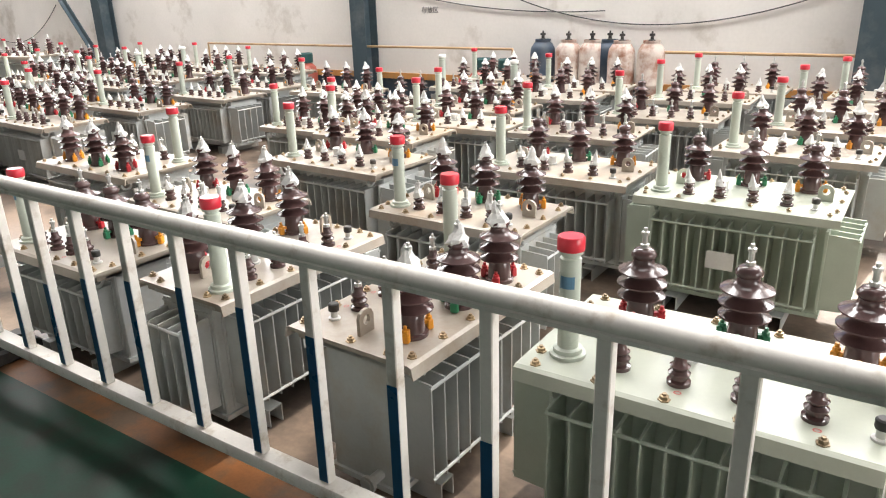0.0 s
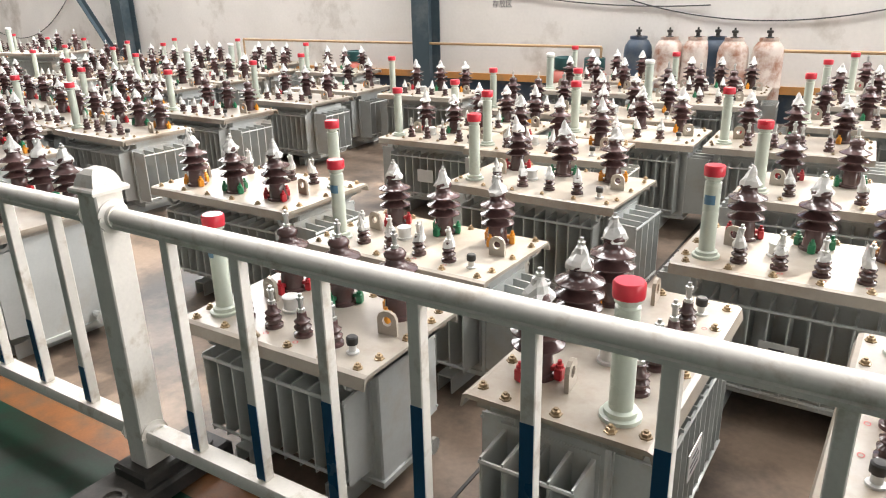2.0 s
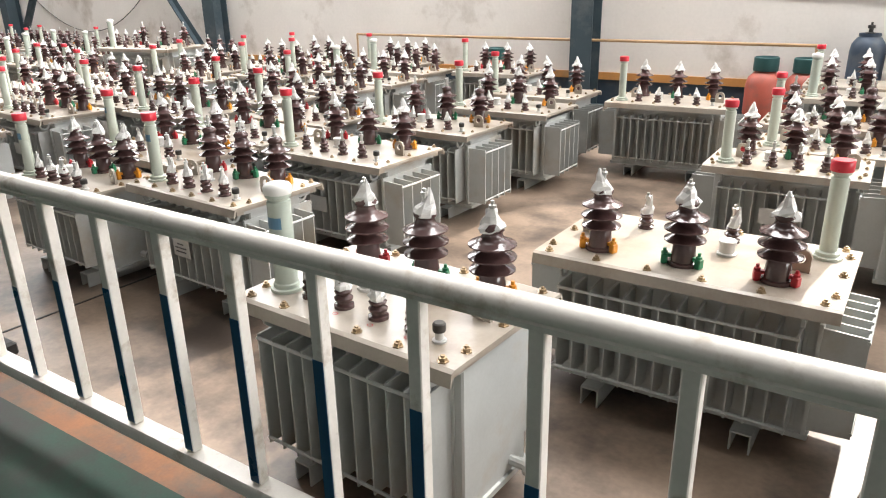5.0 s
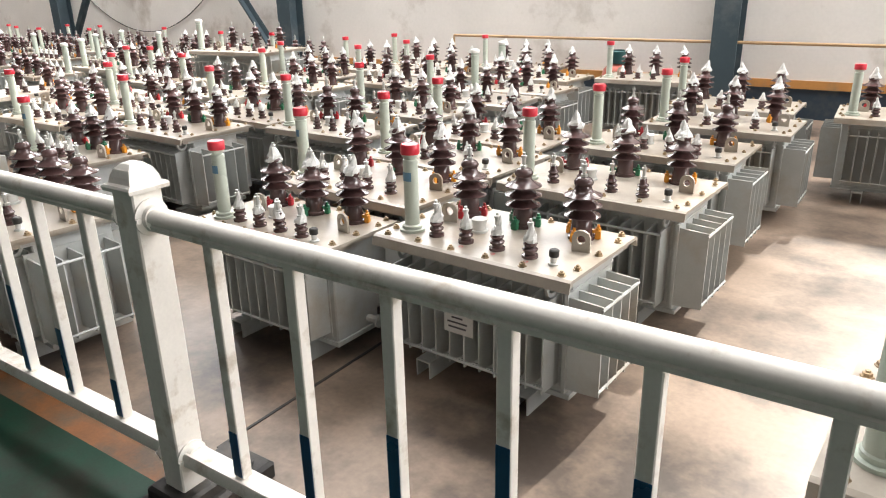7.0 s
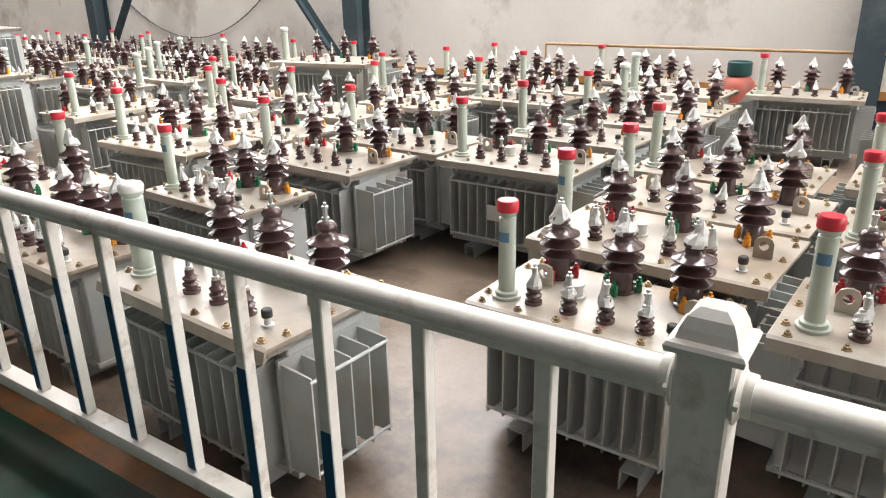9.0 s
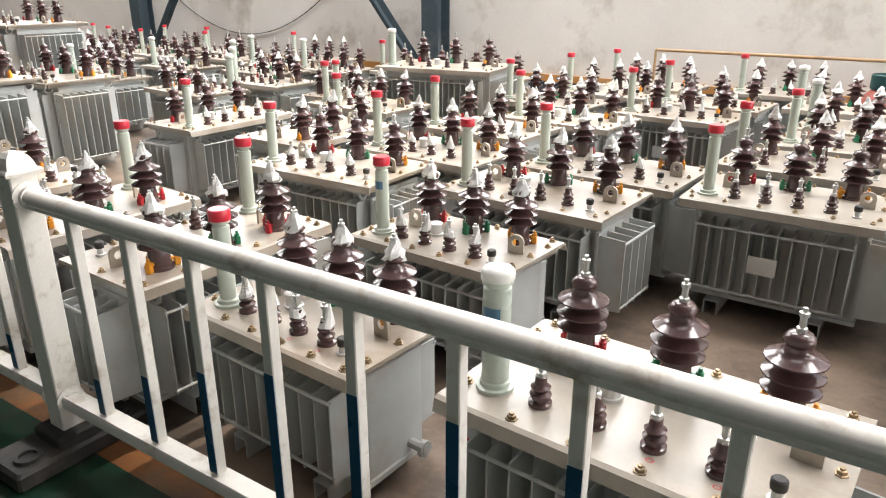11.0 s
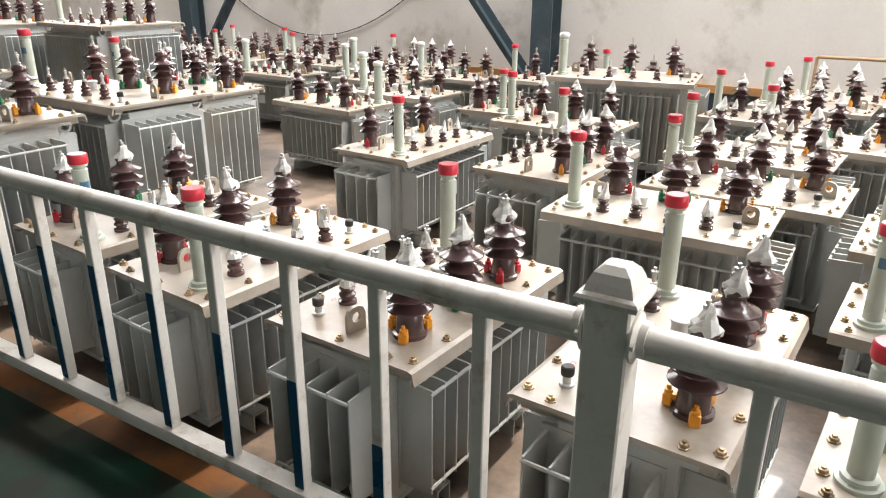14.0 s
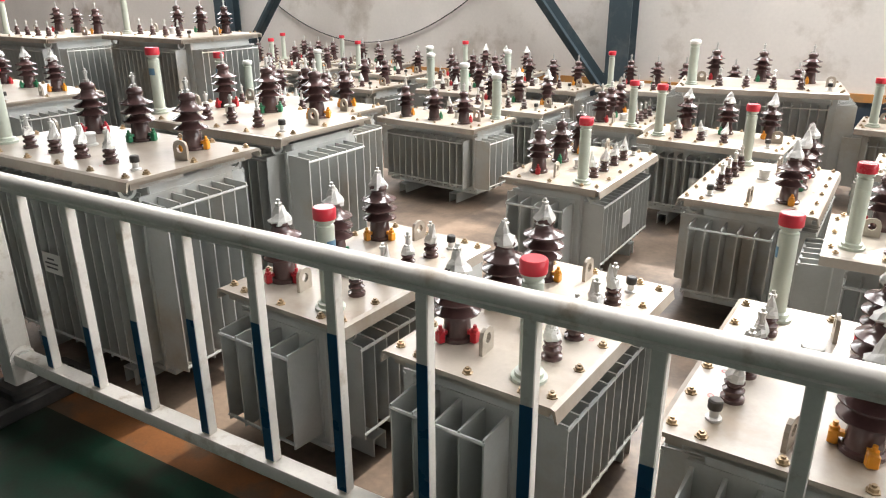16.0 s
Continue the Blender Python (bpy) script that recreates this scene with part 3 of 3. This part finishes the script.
transformer(-18.03, 5.80, -3.2, 0.93, 0.59, 0.595, wrap=0.3)
transformer(-13.11, 5.35, -4.2, 0.93, 0.59, 0.595)
transformer(-7.33, 5.56, -0.1, 0.93, 0.59, 0.595)
transformer(-21.79, 5.61, -2.9, 0.93, 0.59, 0.595, wrap=0.3)
transformer(-4.19, 5.97, 2.1, 0.93, 0.59, 0.595)
transformer(-11.37, 5.68, -4.2, 0.93, 0.59, 0.595)
transformer(-9.40, 5.75, -3.3, 0.93, 0.59, 0.595)
transformer(-13.97, 6.05, 90.5, 0.82, 0.52, 0.54, kind="y", wrap=0.3)
transformer(-2.57, 6.20, 1.1, 0.93, 0.59, 0.595)
transformer(-1.34, 6.16, -0.3, 0.93, 0.59, 0.595)
transformer(-5.14, 6.22, 2.5, 0.82, 0.52, 0.54)
transformer(-0.04, 6.19, -4.1, 0.93, 0.59, 0.595)
transformer(-14.96, 5.94, -3.4, 0.93, 0.59, 0.595, kind="w", wrap=0.3)
transformer(-19.63, 6.16, -3.6, 0.93, 0.59, 0.595, wrap=0.3)
transformer(-18.63, 6.44, -2.1, 0.93, 0.59, 0.595, wrap=0.3)
transformer(-7.45, 6.36, 0.6, 0.93, 0.59, 0.595)
transformer(-10.70, 6.34, -5.7, 0.93, 0.59, 0.595)
transformer(-20.80, 6.44, -3.4, 0.93, 0.59, 0.595, wrap=0.3)
transformer(-16.97, 6.39, -3.3, 0.93, 0.59, 0.595, kind="w", wrap=0.3)
transformer(-9.37, 6.43, -2.7, 0.93, 0.59, 0.595, kind="w")
transformer(-11.85, 6.40, -4.1, 0.93, 0.59, 0.595)
transformer(-6.28, 6.38, 2.9, 0.93, 0.59, 0.595)
transformer(-3.90, 6.88, 2.7, 0.93, 0.59, 0.595, kind="w")
transformer(-15.70, 6.59, -3.2, 0.93, 0.59, 0.595, kind="w", wrap=0.3)
transformer(-1.33, 7.08, 0.2, 0.93, 0.59, 0.595)
transformer(-19.58, 6.81, -3.3, 0.93, 0.59, 0.595, wrap=0.3)
transformer(-2.56, 7.23, 1.8, 0.93, 0.59, 0.595)
transformer(-4.99, 7.24, 2.5, 0.93, 0.59, 0.595, kind="w")
transformer(-0.07, 7.17, -1.9, 0.93, 0.59, 0.595)
transformer(-20.68, 7.13, -3.5, 0.93, 0.59, 0.595, wrap=0.3)
transformer(-10.62, 7.05, -5.3, 0.93, 0.59, 0.595)
transformer(-3.87, 7.59, 4.4, 0.93, 0.59, 0.595)
transformer(-15.17, 7.23, -3.5, 0.93, 0.59, 0.595, kind="w", wrap=0.3)
transformer(-11.63, 7.22, -3.9, 0.93, 0.59, 0.595)
transformer(-19.51, 7.44, -1.8, 0.93, 0.59, 0.595, wrap=0.3)
transformer(-18.45, 7.26, -4.4, 0.93, 0.59, 0.595, wrap=0.3)
transformer(-16.14, 7.28, -3.1, 0.93, 0.59, 0.595, kind="w", wrap=0.3)
transformer(-9.59, 7.32, -3.3, 0.93, 0.59, 0.595, kind="w")
transformer(-2.41, 7.94, 0.5, 0.93, 0.59, 0.595)
transformer(-17.23, 7.43, -3.0, 0.93, 0.59, 0.595, wrap=0.3)
transformer(-14.17, 7.52, -2.8, 0.93, 0.59, 0.595, wrap=0.3)
transformer(-13.17, 7.52, -4.4, 0.93, 0.59, 0.595, wrap=0.3)
transformer(-8.55, 7.65, 2.5, 0.93, 0.59, 0.595)
transformer(-5.06, 8.04, 2.7, 0.93, 0.59, 0.595)
transformer(-1.10, 7.88, -0.9, 0.93, 0.59, 0.595)
transformer(-0.04, 7.91, -3.6, 0.93, 0.59, 0.595, kind="w")
transformer(-20.47, 7.78, -2.8, 0.93, 0.59, 0.595, wrap=0.3)
transformer(-11.41, 7.87, -3.6, 0.93, 0.59, 0.595)
transformer(-19.01, 8.08, -4.4, 0.93, 0.59, 0.595, wrap=0.3)
transformer(-16.09, 8.00, -2.8, 0.93, 0.59, 0.595, wrap=0.3)
transformer(-10.21, 8.03, -0.5, 0.93, 0.59, 0.595)
transformer(-17.98, 8.08, -2.9, 0.93, 0.59, 0.595, wrap=0.3)
transformer(-13.05, 6.50, 8.0, 1.2, 0.75, 0.82, kind="w", wrap=0.0)
transformer(-17.90, 5.00, -3.0, 1.15, 0.9, 1.15, wrap=0.0)
transformer(-19.40, 4.72, -2.0, 1.15, 0.9, 1.12, wrap=0.0)

# ---- fence ----
FY, SPAN, POST0 = 1.55, 3.568, -4.298


# rail sections: a rounded crown over a grooved skirt, and a flat box with eased corners
TOP_RAIL = [(0.031 * math.cos(math.pi * k / 10), 0.958 + 0.025 * math.sin(math.pi * k / 10)) for k in range(11)]
TOP_RAIL += [(-0.030, 0.951), (-0.022, 0.947), (-0.021, 0.942), (-0.025, 0.938), (-0.024, 0.927), (-0.021, 0.925), (0.021, 0.925), (0.024, 0.927), (0.025, 0.938), (0.021, 0.942), (0.022, 0.947), (0.030, 0.951)]
BOTTOM_RAIL = [(0.036, 0.205), (0.036, 0.234), (0.029, 0.244), (-0.029, 0.244), (-0.036, 0.234), (-0.036, 0.205), (-0.030, 0.198), (0.030, 0.198)]


def fence_post(x):
    root = tagged(new("fence_post"), "white square steel guardrail post on a black rubber foot", "post", "guardrail posts")
    root.matrix_basis = pose(x, FY, 0)
    w = 0.088
    part("shaft", cached("post_shaft", lambda: Shape().box(0, 0, 0.56, w, w, 0.96, 0.006).mesh("post_shaft", "fence")), root)

    def cap():
        pts, fs = [], []
        rings = [(0.058, 1.026), (0.060, 1.036), (0.056, 1.042), (0.046, 1.046), (0.042, 1.062), (0.034, 1.080), (0.020, 1.093), (0.006, 1.098)]
        for h, z in rings:
            pts += [(-h, -h, z), (h, -h, z), (h, h, z), (-h, h, z)]
        for k in range(len(rings) - 1):
            fs += [(4 * k + i, 4 * k + (i + 1) % 4, 4 * k + 4 + (i + 1) % 4, 4 * k + 4 + i) for i in range(4)]
        fs += [(3, 2, 1, 0), tuple(range(len(pts) - 4, len(pts)))]
        return Shape().add(pts, fs).mesh("post_cap", "fence")
    part("post_cap", cached("post_cap", cap), root, label="dusty white pyramid cap")
    for z in (0.955, 0.217):
        for s in (-1, 1):
            fl = Shape()
            rot = Matrix.Translation((s * w / 2, 0, z)) @ pose(0, 0, 0, 0, 90 * s, 0)
            fl.lathe([(0.050, 0), (0.050, 0.005), (0.042, 0.007), (0.036, 0.012), (0.035, 0.026)], 16, m=rot)
            for a in (90, 270):
                fl.lathe([(0.008, 0.005), (0.008, 0.012)], 6, (0.043 * math.cos(radians(a)), 0.043 * math.sin(radians(a)), 0), m=rot)
            part("rail_flange", cached(("flange", z, s), lambda: fl.mesh("rail_flange", "fence", 40)), root)

    def foot():
        s = Shape().box(0, 0, 0.035, 0.22, 0.50, 0.07, 0.012).box(0, 0, 0.085, 0.17, 0.17, 0.05, 0.010)
        for sy in (-1, 1):
            s.lathe([(0.045, 0.070), (0.045, 0.082), (0.030, 0.082), (0.030, 0.071)], 14, (0.03, sy * 0.17, 0))
        return s.mesh("rubber_foot", "black")
    part("rubber_foot", cached("foot_rubber", foot), root, label="black moulded rubber foot")


def fence_panel(x0):
    """Panel from the post at x0 to the next one to the right."""
    root = tagged(new("guardrail_panel"), "white tubular guardrail panel with blue-taped upright bars", "guardrail", "guardrail panels")
    root.matrix_basis = pose(x0, FY, 0)
    a, b = 0.045, SPAN - 0.045

    def rail(profile):
        seg, n = len(profile), 14
        pts, fs = [], []
        for k in range(n + 1):
            sag = -0.004 * math.sin(math.pi * k / n)
            pts += [(a + (b - a) * k / n, py, pz + sag) for py, pz in profile]
        for k in range(n):
            fs += [(k * seg + i, (k + 1) * seg + i, (k + 1) * seg + (i + 1) % seg, k * seg + (i + 1) % seg) for i in range(seg)]
        fs += [tuple(range(seg)), tuple(reversed(range(n * seg, (n + 1) * seg)))]
        return Shape().add(pts, fs).mesh("rail", "fence", 35)
    part("top_rail", cached("top_rail", lambda: rail(TOP_RAIL)), root, label="white handrail with worn scratches on top")
    part("bottom_rail", cached("bottom_rail", lambda: rail(BOTTOM_RAIL)), root, label="white bottom rail with dusty chipped top face")
    for k in range(1, 13):
        bar = part("baluster", cached("bar", lambda: Shape().box(0, 0, 0.585, 0.034, 0.034, 0.69, 0.004).mesh("baluster", "fence")), root, (k * SPAN / 13, 0, 0))
        top = 0.27 + 0.47 * math.sin(math.pi * k / 13) + RNG.uniform(-0.01, 0.01)
        part("reflective_tape", Shape().box(0, -0.0178, (0.25 + top) / 2, 0.032, 0.0012, top - 0.25).mesh("reflective_tape", "tape"), bar, label="dark blue reflective tape strip")


for k in range(-3, 3):
    fence_post(POST0 + k * SPAN)
for k in range(-4, 2):
    fence_panel(POST0 + k * SPAN)
fence_post(POST0 - 4 * SPAN)


# ---- along the wall ----
def gas_cylinder(x, y, mat, label, h=1.01, r=0.165):
    root = tagged(new("gas_cylinder"), label, "gas cylinder", "cylinders against the wall")
    root.matrix_basis = pose(x, y, 0)
    body = [(r * 0.8, 0), (r, 0.02), (r, h * 0.42), (r + 0.006, h * 0.43), (r + 0.006, h * 0.45), (r, h * 0.46), (r, h * 0.78), (r * 0.93, h * 0.85), (r * 0.7, h * 0.91), (r * 0.35, h * 0.94), (0.05, h * 0.95)]
    part("body", Shape().lathe(body, 24).mesh("cylinder_body", mat, 50), root)
    part("valve", Shape().lathe([(0.045, h * 0.94), (0.045, h * 0.96), (0.022, h * 0.965), (0.02, h), (0.035, h + 0.004), (0.035, h + 0.03), (0.012, h + 0.034), (0.010, h + 0.06)], 12).mesh("cylinder_valve", "black", 40), root, label="dark brass valve")
    part("ring", Shape().lathe([(r * 0.62, h * 0.925), (r * 0.62, h * 0.955), (r * 0.56, h * 0.955), (r * 0.56, h * 0.925)], 20).mesh("cylinder_ring", mat, 40), root)


gas_cylinder(-5.13, 9.12, "blue", "dark blue steel gas cylinder standing against the wall")
for gx, gy in ((-4.76, 9.10), (-4.45, 9.13), (-4.04, 9.07), (-3.69, 9.13)):
    gas_cylinder(gx, gy, "rust", "rusty white steel gas cylinder standing against the wall")
gas_cylinder(-4.25, 9.21, "blue", "dark grey gas cylinder standing behind rusty ones")


def propane_tank(x, y):
    root = tagged(new("propane_tank"), "faded red squat gas tank with a teal collar", "gas tank", "red tanks along the wall")
    root.matrix_basis = pose(x, y, 0, 0, 0, RNG.uniform(0, 90))
    part("body", Shape().lathe([(0.14, 0), (0.17, 0.03), (0.19, 0.10), (0.19, 0.40), (0.17, 0.48), (0.11, 0.54), (0.04, 0.56)], 24).mesh("tank_shell", "redtank", 60), root)
    s = Shape().lathe([(0.125, 0.55), (0.13, 0.56), (0.13, 0.69), (0.12, 0.70), (0.115, 0.69), (0.115, 0.56)], 20)
    part("collar", s.mesh("tank_collar", "teal", 40), root, label="teal guard collar")
    part("valve", Shape().lathe([(0.03, 0.55), (0.03, 0.62), (0.015, 0.63), (0.015, 0.66)], 10).mesh("tank_valve", "black", 40), root)


for px in (-9.45, -6.07, -5.67):
    propane_tank(px, 9.14)


def wall_pipe(x0, x1, z):
    root = tagged(new("wall_pipe"), "thin ochre pipe rail running along the wall", "pipe")
    part("pipe", Shape().tube((x0, 9.16, z), (x1, 9.16, z), 0.018, 10).mesh("pipe", "pipe", 40), root)
    for x in (x0, x1):
        part("pipe_leg", Shape().tube((x, 9.16, 0), (x, 9.16, z), 0.016, 8).mesh("pipe_leg", "pipe", 40), root)


wall_pipe(-11.84, -5.6, 0.825)
wall_pipe(-3.75, 3.0, 0.825)


def wall_cable(x0, z0, x1, z1, sag):
    cu = bpy.data.curves.new("hanging_cable", "CURVE")
    cu.dimensions, cu.bevel_depth, cu.bevel_resolution = "3D", 0.008, 1
    sp = cu.splines.new("POLY")
    n = 24
    sp.points.add(n)
    for i in range(n + 1):
        t = i / n
        sp.points[i].co = (x0 + (x1 - x0) * t, WALL_Y - 0.02, z0 + (z1 - z0) * t - sag * 4 * t * (1 - t), 1)
    cu.materials.append(M["cable"])
    tagged(new("wall_cable", cu), "thin dark cable hanging in an arc on the wall", "cable")


wall_cable(-21.2, 1.55, -17.0, 1.55, 0.82)
wall_cable(-5.6, 1.45, -1.9, 1.45, 0.32)
wall_cable(-8.2, 1.75, -4.4, 1.3, 0.15)


def wall_sign(x, z, words, size):
    cu = bpy.data.curves.new("wall_lettering", "FONT")
    cu.body, cu.size, cu.extrude, cu.align_x = words, size, 0.001, "CENTER"
    cu.materials.append(M["ink"])
    ob = tagged(new("wall_lettering", cu), "small black painted characters on the plaster wall", "lettering")
    ob.matrix_basis = pose(x, WALL_Y - 0.004, z, 90, 0, 0)


wall_sign(-7.1, 1.30, "存放区", 0.10)


def tank_lettering(x, y, z, words, size):
    cu = bpy.data.curves.new("tank_lettering", "FONT")
    cu.body, cu.size, cu.extrude, cu.align_x = words, size, 0.001, "CENTER"
    cu.materials.append(M["redink"])
    ob = tagged(new("tank_lettering", cu), "red painted letters on the outermost radiator fin", "lettering")
    ob.matrix_basis = Matrix.Translation((x, y, z)) @ pose(0, 0, 0, 90, 0, -4) @ pose(0, 0, 0, 0, 0, -90)


tank_lettering(-10.003, 1.923, 0.33, "DR", 0.09)
